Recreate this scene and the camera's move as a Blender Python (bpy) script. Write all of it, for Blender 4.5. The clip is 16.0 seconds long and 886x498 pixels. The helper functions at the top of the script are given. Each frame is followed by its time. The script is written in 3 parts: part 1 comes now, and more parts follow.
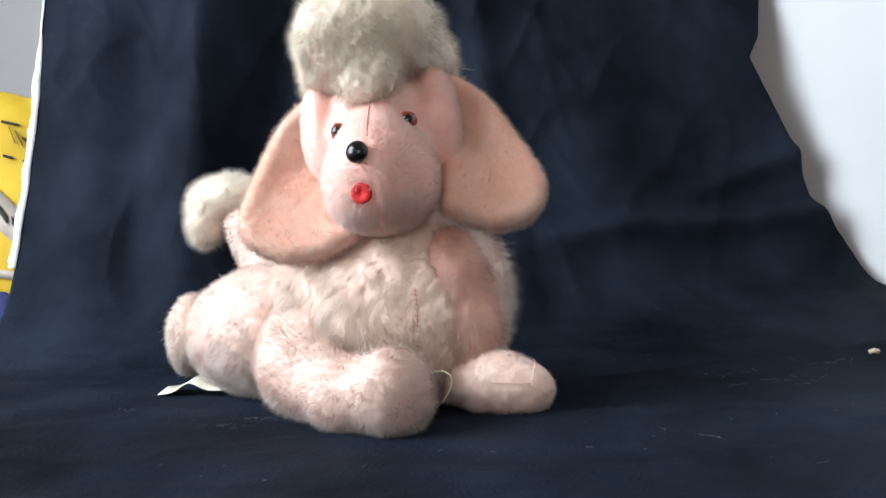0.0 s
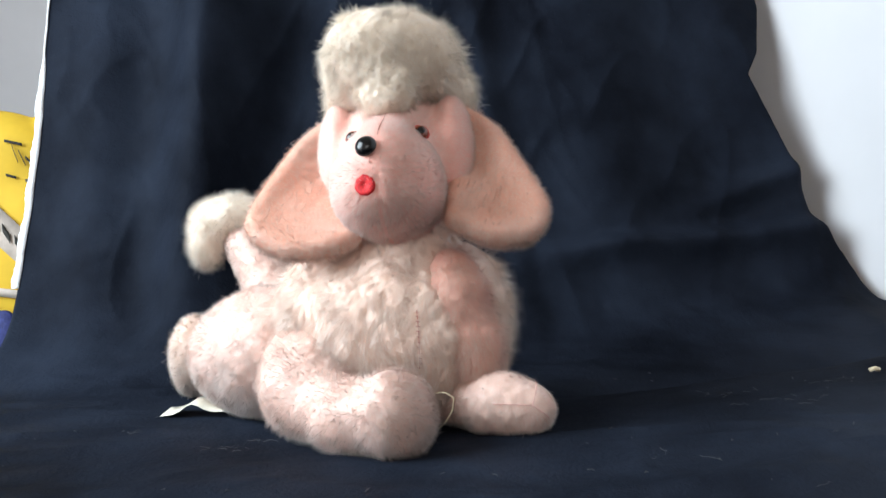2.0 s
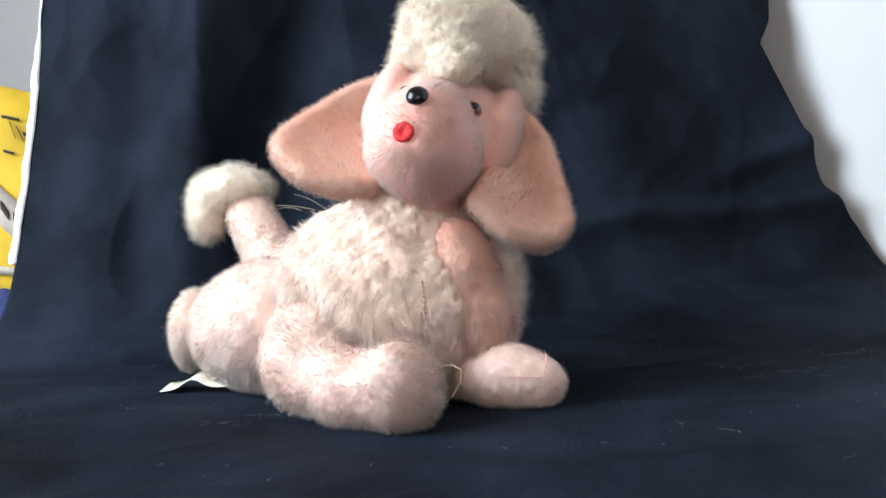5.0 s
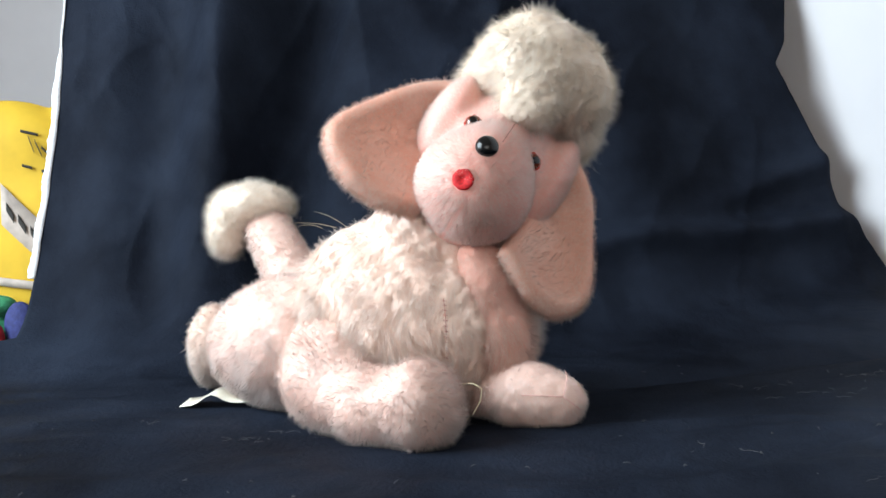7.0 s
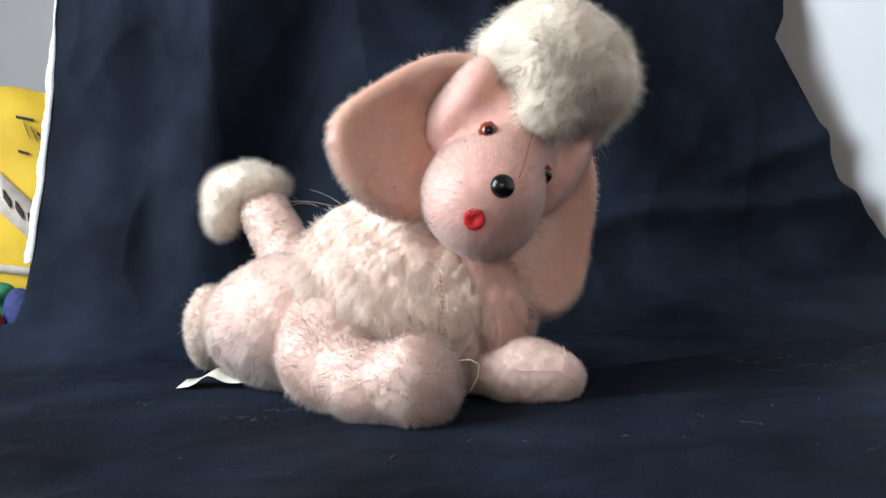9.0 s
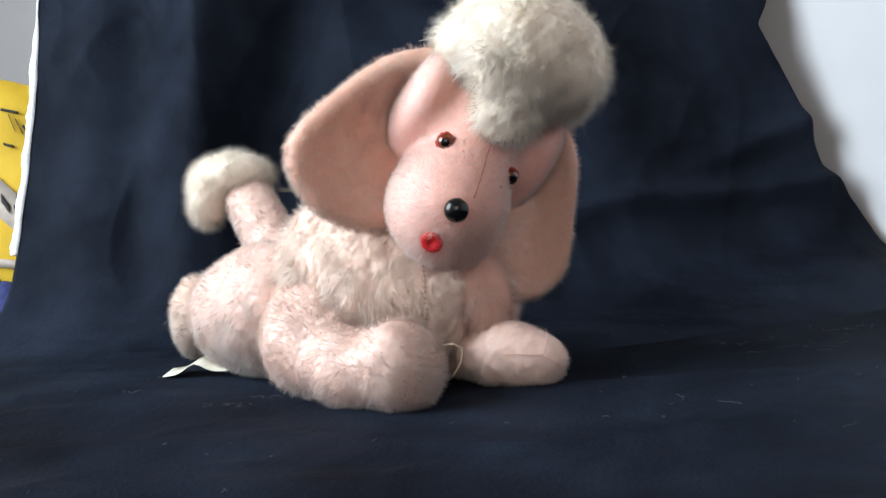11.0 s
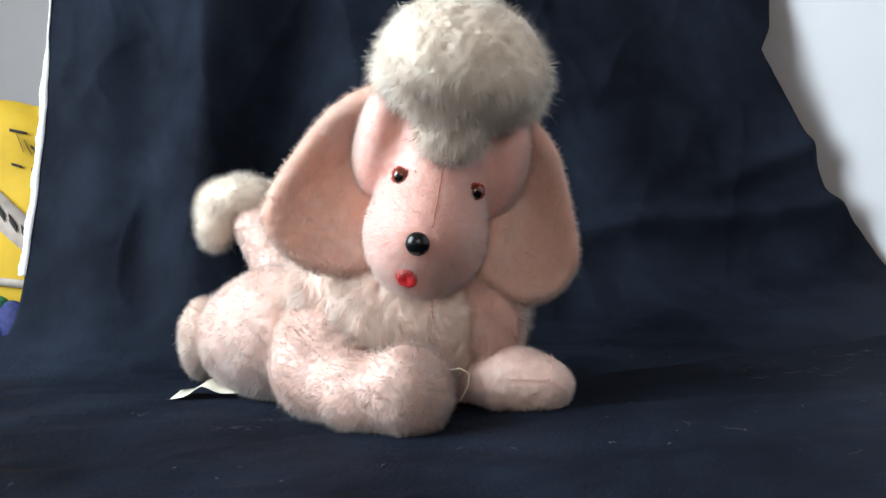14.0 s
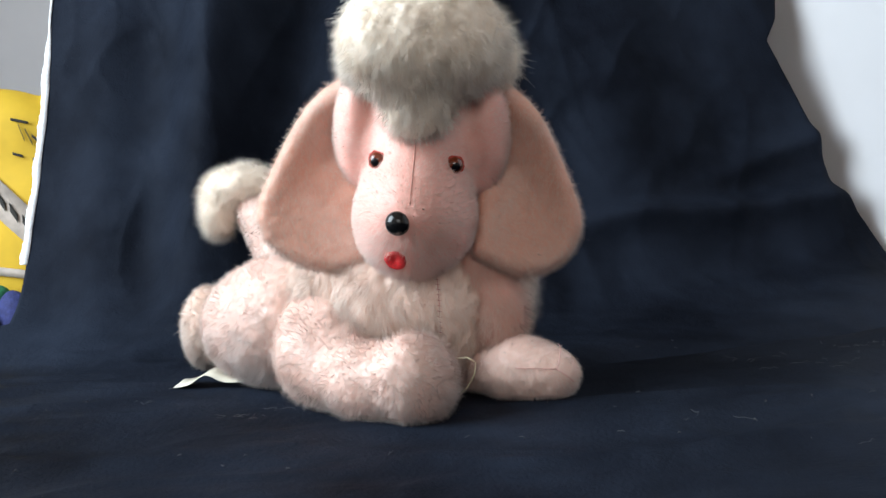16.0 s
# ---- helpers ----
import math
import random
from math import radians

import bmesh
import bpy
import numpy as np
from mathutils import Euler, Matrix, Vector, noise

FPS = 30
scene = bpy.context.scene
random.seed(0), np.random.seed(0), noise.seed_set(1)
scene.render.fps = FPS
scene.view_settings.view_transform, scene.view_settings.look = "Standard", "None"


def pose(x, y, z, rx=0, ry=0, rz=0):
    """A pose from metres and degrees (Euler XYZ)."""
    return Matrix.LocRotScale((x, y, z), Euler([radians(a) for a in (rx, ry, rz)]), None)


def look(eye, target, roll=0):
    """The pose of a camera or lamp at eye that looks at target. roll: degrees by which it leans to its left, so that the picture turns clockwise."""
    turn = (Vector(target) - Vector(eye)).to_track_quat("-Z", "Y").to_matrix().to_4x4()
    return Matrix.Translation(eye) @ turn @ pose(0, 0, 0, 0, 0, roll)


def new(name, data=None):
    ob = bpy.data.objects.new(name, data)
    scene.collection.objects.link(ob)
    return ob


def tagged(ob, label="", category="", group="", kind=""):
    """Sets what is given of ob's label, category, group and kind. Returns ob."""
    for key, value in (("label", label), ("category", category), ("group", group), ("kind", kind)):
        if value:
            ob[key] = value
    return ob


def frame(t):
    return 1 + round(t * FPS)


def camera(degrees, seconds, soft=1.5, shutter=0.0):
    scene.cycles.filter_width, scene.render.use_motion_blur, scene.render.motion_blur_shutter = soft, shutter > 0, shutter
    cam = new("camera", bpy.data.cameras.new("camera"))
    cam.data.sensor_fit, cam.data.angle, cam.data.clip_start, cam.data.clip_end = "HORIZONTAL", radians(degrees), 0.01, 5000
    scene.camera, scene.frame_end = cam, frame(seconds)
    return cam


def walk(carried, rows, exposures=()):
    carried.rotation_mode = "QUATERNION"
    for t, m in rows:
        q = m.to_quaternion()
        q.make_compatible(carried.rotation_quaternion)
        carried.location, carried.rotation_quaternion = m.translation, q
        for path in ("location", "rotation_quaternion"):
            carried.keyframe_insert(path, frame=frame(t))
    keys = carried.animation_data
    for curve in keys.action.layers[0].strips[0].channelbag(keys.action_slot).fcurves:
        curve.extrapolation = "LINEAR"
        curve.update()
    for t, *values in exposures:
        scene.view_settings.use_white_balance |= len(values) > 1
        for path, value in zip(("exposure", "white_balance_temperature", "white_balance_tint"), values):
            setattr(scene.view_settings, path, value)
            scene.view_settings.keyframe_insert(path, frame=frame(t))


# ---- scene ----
cam = camera(50.0, 16.0, soft=1.5)
PATH = [
    (0, (0.0047, -0.4999, 0.1078), (0.0059, 1.4979, 0.0154), -3.18),
    (0.5, (0.0047, -0.5000, 0.1105), (0.0053, 1.4978, 0.0170), -3.34),
    (1, (0.0057, -0.4988, 0.1126), (0.0061, 1.4994, 0.0276), -3.38),
    (1.5, (0.0057, -0.4994, 0.1130), (0.0055, 1.4993, 0.0393), -3.39),
    (2, (0.0052, -0.5028, 0.1129), (0.0047, 1.4961, 0.0467), -3.47),
    (2.5, (0.0082, -0.5012, 0.1083), (0.0075, 1.4974, 0.0350), -3.79),
    (3, (0.0075, -0.4964, 0.1058), (0.0039, 1.5018, 0.0196), -3.85),
    (3.5, (0.0044, -0.4910, 0.1055), (-0.0013, 1.5065, 0.0057), -3.62),
    (6, (0.0019, -0.4856, 0.1057), (-0.0109, 1.5116, 0.0011), -3.70),
    (6.5, (-0.0021, -0.4885, 0.1115), (-0.0217, 1.5098, 0.0295), -3.33),
    (7, (-0.0031, -0.4893, 0.1076), (-0.0292, 1.5093, 0.0371), -3.27),
    (7.5, (-0.0024, -0.4878, 0.1053), (-0.0332, 1.5103, 0.0242), -3.57),
    (8, (-0.0011, -0.4872, 0.1036), (-0.0276, 1.5108, 0.0162), -3.49),
    (8.5, (-0.0014, -0.4846, 0.1050), (-0.0290, 1.5131, 0.0129), -3.65),
    (9, (-0.0004, -0.4846, 0.1019), (-0.0322, 1.5127, 0.0024), -3.93),
    (9.5, (0.0015, -0.4862, 0.0995), (-0.0211, 1.5094, -0.0308), -4.61),
    (10, (0.0028, -0.4871, 0.0985), (-0.0136, 1.5094, -0.0177), -4.40),
    (12.5, (0.0040, -0.4873, 0.0991), (-0.0075, 1.5088, -0.0244), -4.61),
    (13, (0.0018, -0.4862, 0.0998), (-0.0113, 1.5102, -0.0182), -4.46),
    (13.5, (0.0011, -0.4896, 0.1032), (-0.0141, 1.5083, 0.0119), -4.38),
    (14, (0.0014, -0.4921, 0.1027), (-0.0152, 1.5062, 0.0228), -4.22),
    (14.5, (0.0017, -0.4895, 0.1021), (-0.0140, 1.5086, 0.0166), -4.21),
    (15, (0.0017, -0.4872, 0.1041), (-0.0139, 1.5107, 0.0131), -4.17),
    (15.5, (-0.0001, -0.4879, 0.1011), (-0.0165, 1.5101, 0.0132), -4.07),
    (16, (-0.0024, -0.4887, 0.0997), (-0.0186, 1.5091, 0.0073), -4.01),
]
walk(cam, [(t, look(eye, target, roll)) for t, eye, target, roll in PATH], [(0.0, 0.0), (6.5, 0.05), (9.0, -0.18), (16.0, -0.18)])

# ---------------------------------------------------------------- light
world = bpy.data.worlds.new("world")
scene.world = world
world.use_nodes = True
wn = world.node_tree.nodes
sky = wn.new("ShaderNodeTexSky")
sky.sky_type, sky.sun_disc = "NISHITA", False
sky.sun_elevation, sky.sun_rotation = radians(35), radians(90)
world.node_tree.links.new(sky.outputs[0], wn["Background"].inputs[0])
wn["Background"].inputs[1].default_value = 0.12

# Two windows: one close beside the table, one high in the wall behind the camera.
WINDOW = dict(x=-1.2, y0=-0.84, y1=0.20, z0=0.15, z1=1.20)
BACK_WINDOW = dict(y=-3.6, x0=-0.9, x1=0.9, z0=0.35, z1=1.55)


def window_light(name, size, energy, colour, eye, target):
    data = bpy.data.lights.new(name, "AREA")
    data.shape, data.size, data.size_y = "RECTANGLE", *size
    data.energy, data.color = energy, colour
    lamp = new(name, data)
    lamp.matrix_world = look(eye, target)


window_light("window_daylight", (0.95, 0.95), 43.0, (0.80, 0.92, 1.0), (WINDOW["x"] + 0.08, -0.32, 0.68), (0.0, -0.10, 0.15))
window_light("back_window_daylight", (1.7, 1.1), 20.0, (1.0, 0.95, 0.89), (0.0, BACK_WINDOW["y"] + 0.08, 0.95), (0.0, 0.0, 0.1))


# ---------------------------------------------------------------- materials
def material(name):
    m = bpy.data.materials.new(name)
    m.use_nodes = True
    nt = m.node_tree
    return m, nt, nt.nodes["Principled BSDF"]


def node(nt, kind, **sets):
    n = nt.nodes.new(kind)
    for k, v in sets.items():
        n.inputs[k.replace("_", " ")].default_value = v
    return n


def mix_rgb(nt, fac, a, b, blend="MIX"):
    n = nt.nodes.new("ShaderNodeMix")
    n.data_type, n.blend_type = "RGBA", blend
    for sock, v in ((n.inputs[0], fac), (n.inputs[6], a), (n.inputs[7], b)):
        if hasattr(v, "is_linked"):
            nt.links.new(v, sock)
        else:
            sock.default_value = v if not isinstance(v, tuple) else (*v, 1.0)
    return n.outputs[2]


def ramp(nt, value, lo, hi):
    n = nt.nodes.new("ShaderNodeMapRange")
    n.inputs[1].default_value, n.inputs[2].default_value = lo, hi
    nt.links.new(value, n.inputs[0])
    return n.outputs[0]


def noise_tex(nt, scale, detail=3.0, rough=0.55):
    co = nt.nodes.new("ShaderNodeTexCoord")
    n = node(nt, "ShaderNodeTexNoise", Scale=scale, Detail=detail, Roughness=rough)
    nt.links.new(co.outputs["Object"], n.inputs["Vector"])
    return n.outputs["Fac"]


def bump(nt, bsdf, height, strength, distance):
    b = node(nt, "ShaderNodeBump", Strength=strength, Distance=distance)
    nt.links.new(height, b.inputs["Height"])
    nt.links.new(b.outputs[0], bsdf.inputs["Normal"])


def plain(name, colour, rough=0.5, vary=0.12, scale=60.0, relief=0.0, metal=0.0, coat=0.0):
    m, nt, b = material(name)
    dark = tuple(c * (1 - vary) for c in colour)
    light = tuple(min(1, c * (1 + vary)) for c in colour)
    fine = noise_tex(nt, scale)
    nt.links.new(mix_rgb(nt, ramp(nt, fine, 0.3, 0.7), dark, light), b.inputs["Base Color"])
    b.inputs["Roughness"].default_value, b.inputs["Metallic"].default_value = rough, metal
    b.inputs["Coat Weight"].default_value = coat
    if relief:
        bump(nt, b, fine, 0.6, relief)
    return m


def fur(name, root, tip, stain, stain_amount=0.5, through_light=0.3, backing=0.0):
    """Pile fabric: colour runs from the dyed root to the paler tip, with strand-to-strand and patchy variation."""
    m, nt, b = material(name)
    along = nt.nodes.new("ShaderNodeAttribute")
    along.attribute_name = "along"
    strand = nt.nodes.new("ShaderNodeNewGeometry").outputs["Random Per Island"]
    col = mix_rgb(nt, ramp(nt, along.outputs["Fac"], 0.0, 0.9), root, tip)
    patch = ramp(nt, noise_tex(nt, 38.0, 4.0), 0.48, 0.78)
    amount = nt.nodes.new("ShaderNodeMath")
    amount.operation = "MULTIPLY"
    amount.inputs[1].default_value = stain_amount
    nt.links.new(patch, amount.inputs[0])
    col = mix_rgb(nt, amount.outputs[0], col, stain)
    tuft = mix_rgb(nt, ramp(nt, noise_tex(nt, 240.0, 3.0, 0.6), 0.35, 0.65), (0.96, 0.94, 0.925), (1.0, 1.0, 1.0))
    col = mix_rgb(nt, 1.0, col, tuft, "MULTIPLY")
    tone = mix_rgb(nt, strand, (0.93, 0.915, 0.90), (1.0, 1.0, 1.0))
    col = mix_rgb(nt, 1.0, col, tone, "MULTIPLY")
    nt.links.new(col, b.inputs["Base Color"])
    b.inputs["Roughness"].default_value = 0.42
    b.inputs["Specular IOR Level"].default_value = 0.45
    b.inputs["Sheen Weight"].default_value = 0.25
    b.inputs["Sheen Roughness"].default_value = 0.4
    tr = nt.nodes.new("ShaderNodeBsdfTranslucent")
    nt.links.new(col, tr.inputs["Color"])
    nt.links.new(nt.nodes.new("ShaderNodeNewGeometry").outputs["True Normal"], tr.inputs["Normal"])
    mx = nt.nodes.new("ShaderNodeMixShader")
    lit = nt.nodes.new("ShaderNodeMath")
    lit.operation = "MULTIPLY"
    lit.inputs[1].default_value = through_light
    nt.links.new(ramp(nt, along.outputs["Fac"], 0.02, 0.45), lit.inputs[0])
    thin = nt.nodes.new("ShaderNodeMath")
    thin.operation = "MAXIMUM"
    thin.inputs[1].default_value = backing
    nt.links.new(lit.outputs[0], thin.inputs[0])
    nt.links.new(thin.outputs[0], mx.inputs[0])
    nt.links.new(b.outputs[0], mx.inputs[1])
    nt.links.new(tr.outputs[0], mx.inputs[2])
    nt.links.new(mx.outputs[0], nt.nodes["Material Output"].inputs["Surface"])
    return m


CREAM = fur("cream_long_fur", (0.99, 0.87, 0.74), (0.99, 0.94, 0.855), (0.985, 0.86, 0.72), 0.35, 0.3)
SADDLE = fur("blush_long_fur", (0.98, 0.76, 0.65), (0.99, 0.905, 0.83), (0.98, 0.77, 0.67), 0.6, 0.3)
PINK = fur("pink_plush", (0.965, 0.51, 0.43), (0.985, 0.79, 0.71), (0.985, 0.86, 0.80), 0.45, 0.18)
BIB = fur("rose_plush", (0.96, 0.56, 0.45), (0.98, 0.79, 0.69), (0.95, 0.56, 0.48), 0.6, 0.25)
EAR = fur("peach_plush", (0.985, 0.56, 0.42), (0.99, 0.83, 0.735), (0.99, 0.88, 0.81), 0.4, 0.18, 0.08)
BLUSH = fur("blush_plush", (0.975, 0.69, 0.60), (0.985, 0.88, 0.82), (0.975, 0.78, 0.70), 0.6, 0.18)
NOSE = plain("black_gloss_plastic", (0.004, 0.004, 0.0045), 0.22, 0.1)
RED_FELT = plain("red_felt", (0.62, 0.012, 0.016), 0.7, 0.35, 900.0, 0.0004)
RED_EDGE = plain("orange_red_felt", (0.50, 0.05, 0.03), 0.75, 0.3, 900.0, 0.0003)
AMBER = plain("amber_plastic", (0.15, 0.028, 0.010), 0.1, 0.2, coat=0.6)
THREAD = plain("pink_thread", (0.50, 0.23, 0.18), 0.7, 0.3, 700.0)
PINK_THREAD = plain("pale_pink_thread", (0.82, 0.50, 0.44), 0.6, 0.2, 700.0)
PALE_THREAD = plain("cream_thread", (0.78, 0.66, 0.45), 0.6, 0.2, 700.0)
LABEL = plain("cream_satin_label", (0.72, 0.68, 0.56), 0.5, 0.1, 160.0, 0.0005)
WALL = plain("white_wall_paint", (0.66, 0.65, 0.67), 0.75, 0.03, 9.0, 0.001)
ROOM = plain("greige_wall_paint", (0.50, 0.43, 0.36), 0.8, 0.05, 9.0, 0.001)
LINT = plain("white_lint", (0.085, 0.085, 0.09), 0.8, 0.2, 300.0)
YELLOW = plain("yellow_fabric", (0.66, 0.42, 0.025), 0.75, 0.12, 22.0, 0.002)
PRINT = plain("dark_print", (0.03, 0.028, 0.025), 0.8, 0.2, 200.0)
BEIGE = plain("beige_ribbon", (0.48, 0.41, 0.36), 0.7, 0.15, 90.0, 0.001)
GREEN = plain("green_plush", (0.03, 0.22, 0.10), 0.8, 0.3, 200.0, 0.002)
BLUE = plain("blue_plush", (0.03, 0.04, 0.16), 0.8, 0.3, 200.0, 0.002)
RED = plain("red_plush", (0.42, 0.02, 0.03), 0.8, 0.3, 200.0, 0.002)
WOOD = plain("table_wood", (0.22, 0.13, 0.07), 0.5, 0.3, 14.0, 0.001)
CARPET = plain("beige_carpet", (0.36, 0.31, 0.26), 0.95, 0.2, 90.0, 0.004)
SELVEDGE = plain("white_selvedge", (0.80, 0.82, 0.84), 0.8, 0.1, 400.0, 0.0006)


def black_cotton():
    m, nt, b = material("black_cotton")
    co = nt.nodes.new("ShaderNodeTexCoord")
    weave = nt.nodes.new("ShaderNodeTexChecker")
    weave.inputs["Scale"].default_value = 1400.0
    nt.links.new(co.outputs["Object"], weave.inputs["Vector"])
    worn = noise_tex(nt, 7.0, 5.0, 0.6)
    fine = noise_tex(nt, 420.0, 3.0, 0.7)
    col = mix_rgb(nt, ramp(nt, worn, 0.35, 0.7), (0.0048, 0.0062, 0.0105), (0.0185, 0.0245, 0.0390))
    dusty = mix_rgb(nt, ramp(nt, fine, 0.62, 0.85), col, (0.026, 0.030, 0.040))
    nt.links.new(dusty, b.inputs["Base Color"])
    b.inputs["Roughness"].default_value = 0.65
    b.inputs["Specular IOR Level"].default_value = 0.03
    soft = noise_tex(nt, 55.0, 4.0, 0.6)
    add = nt.nodes.new("ShaderNodeMath")
    add.operation = "MULTIPLY_ADD"
    add.inputs[1].default_value = 0.35
    nt.links.new(fine, add.inputs[0])
    nt.links.new(soft, add.inputs[2])
    bump(nt, b, add.outputs[0], 0.75, 0.002)
    return m


CLOTH = black_cotton()


# ---------------------------------------------------------------- mesh helpers
def finish(name, bm, mat, parent=None, label="", smooth=True):
    me = bpy.data.meshes.new(name)
    bm.to_mesh(me)
    bm.free()
    for m in mat if isinstance(mat, (list, tuple)) else [mat]:
        me.materials.append(m)
    if smooth:
        me.polygons.foreach_set("use_smooth", [True] * len(me.polygons))
    ob = new(name, me)
    ob.parent = parent
    return tagged(ob, label)


def box(bm, x0, x1, y0, y1, z0, z1):
    v = [bm.verts.new((x, y, z)) for x in (x0, x1) for y in (y0, y1) for z in (z0, z1)]
    for q in ((0, 1, 3, 2), (4, 6, 7, 5), (0, 4, 5, 1), (2, 3, 7, 6), (0, 2, 6, 4), (1, 5, 7, 3)):
        bm.faces.new([v[i] for i in q])
    bmesh.ops.recalc_face_normals(bm, faces=bm.faces)


def tube(bm, points, radius, sides=6, taper=1.0):
    """A round thread through points."""
    pts = [Vector(p) for p in points]
    rings = []
    for i, p in enumerate(pts):
        d = (pts[min(i + 1, len(pts) - 1)] - pts[max(i - 1, 0)]).normalized()
        a = d.orthogonal().normalized()
        b = d.cross(a)
        r = radius * (1 + (taper - 1) * i / (len(pts) - 1))
        rings.append([bm.verts.new(p + r * (a * math.cos(k * math.tau / sides) + b * math.sin(k * math.tau / sides))) for k in range(sides)])
    for r0, r1 in zip(rings, rings[1:]):
        for k in range(sides):
            bm.faces.new((r0[k], r0[(k + 1) % sides], r1[(k + 1) % sides], r1[k]))
    bm.faces.new(rings[0][::-1])
    bm.faces.new(rings[-1])


# Soft bodies are solid fields of rounded lumps, skinned on a grid.
def lump(c, r, turn=(0, 0, 0)):
    rot = np.array(Euler([radians(a) for a in turn]).to_matrix())
    c, r = np.array(c, float), np.array(r, float)

    def d(p):
        q = (p - c) @ rot
        k0 = np.sqrt(((q / r) ** 2).sum(-1)) + 1e-9
        k1 = np.sqrt(((q / r**2) ** 2).sum(-1)) + 1e-9
        return k0 * (k0 - 1) / k1
    return d


def limb(a, b, ra, rb):
    a, b = np.array(a, float), np.array(b, float)

    def d(p):
        t = np.clip(((p - a) @ (b - a)) / ((b - a) @ (b - a)), 0, 1)
        return np.sqrt(((p - a - t[..., None] * (b - a)) ** 2).sum(-1)) - (ra + (rb - ra) * t)
    return d


def flap(a, b, c, r):
    """A rounded slab over a triangle."""
    a, b, c = (np.array(v, float) for v in (a, b, c))
    n = np.cross(b - a, a - c)

    def d(p):
        edges = []
        inside = np.ones(p.shape[:-1], bool)
        for u, v in ((a, b), (b, c), (c, a)):
            e, w = v - u, p - u
            t = np.clip((w @ e) / (e @ e), 0, 1)
            edges.append(((w - t[..., None] * e) ** 2).sum(-1))
            inside &= (w @ np.cross(e, n)) >= 0
        out = np.minimum(np.minimum(edges[0], edges[1]), edges[2])
        return np.sqrt(np.where(inside, ((p - a) @ n) ** 2 / (n @ n), out)) - r
    return d


def blend(k, *fields):
    def d(p):
        v = fields[0](p)
        for f in fields[1:]:
            w = f(p)
            h = np.clip(0.5 + 0.5 * (w - v) / k, 0, 1)
            v = w + (v - w) * h - k * h * (1 - h)
        return v
    return d


def above(field, z):
    """The field cut off flat at the height z, where it rests."""
    return lambda p: np.maximum(field(p), z - p[..., 2])


def slope(field, p, e=4e-4):
    g = np.stack([field(p + e * np.eye(3)[i]) - field(p - e * np.eye(3)[i]) for i in range(3)], -1)
    return g / (np.linalg.norm(g, axis=-1, keepdims=True) + 1e-12)


def skin(field, lo, hi, h):
    """Vertices and quads of the field's surface."""
    axes = [np.arange(a, b + h, h) for a, b in zip(lo, hi)]
    grid = np.stack(np.meshgrid(*axes, indexing="ij"), -1)
    f = field(grid)
    n = np.array(f.shape) - 1
    total, count = np.zeros((*n, 3)), np.zeros(n)
    corner = [(i, j, k) for i in (0, 1) for j in (0, 1) for k in (0, 1)]

    def cut(arr, c):
        return arr[c[0]:c[0] + n[0], c[1]:c[1] + n[1], c[2]:c[2] + n[2]]

    for a in corner:
        for ax in range(3):
            if a[ax] == 0:
                b = tuple(1 if i == ax else a[i] for i in range(3))
                fa, fb = cut(f, a), cut(f, b)
                cross = (fa < 0) != (fb < 0)
                t = np.where(cross, fa / np.where(cross, fa - fb, 1), 0)[..., None]
                total += np.where(cross[..., None], cut(grid, a) * (1 - t) + cut(grid, b) * t, 0)
                count += cross
    used = count > 0
    ids = np.full(n, -1)
    ids[used] = np.arange(used.sum())
    verts = total[used] / count[used][:, None]
    quads = []
    for ax in range(3):
        u, v = [i for i in range(3) if i != ax]
        sl = [slice(1, n[i]) for i in range(3)]
        sl[ax] = slice(0, n[ax])
        s0 = f[tuple(sl)] < 0
        sl2 = list(sl)
        sl2[ax] = slice(1, n[ax] + 1)
        s1 = f[tuple(sl2)] < 0
        at = np.argwhere(s0 != s1)
        off = np.zeros(3, int)
        at[:, u] += 1
        at[:, v] += 1
        flip = (s0 != s1) & s1
        flipped = flip[tuple((at - [1 if i != ax else 0 for i in range(3)]).T)]
        around = []
        for du, dv in ((1, 1), (0, 1), (0, 0), (1, 0)):
            off = np.zeros(3, int)
            off[u], off[v] = -du, -dv
            around.append(ids[tuple((at + off).T)])
        q = np.stack(around, 1)
        q[flipped] = q[flipped][:, ::-1]
        quads.append(q)
    for _ in range(2):
        verts = verts - field(verts)[:, None] * slope(field, verts)
    quads = np.concatenate(quads)
    a, b, c, d = (verts[quads[:, i]] for i in range(4))
    wrong = (np.cross(c - a, d - b) * slope(field, (a + b + c + d) / 4)).sum(1) < 0
    quads[wrong] = quads[wrong][:, ::-1]
    return verts, quads


def inside(*fields):
    """Where other parts cover a part, so that it needs no pile."""
    return lambda p: np.max([f(p) < -0.003 for f in fields], 0).astype(float)


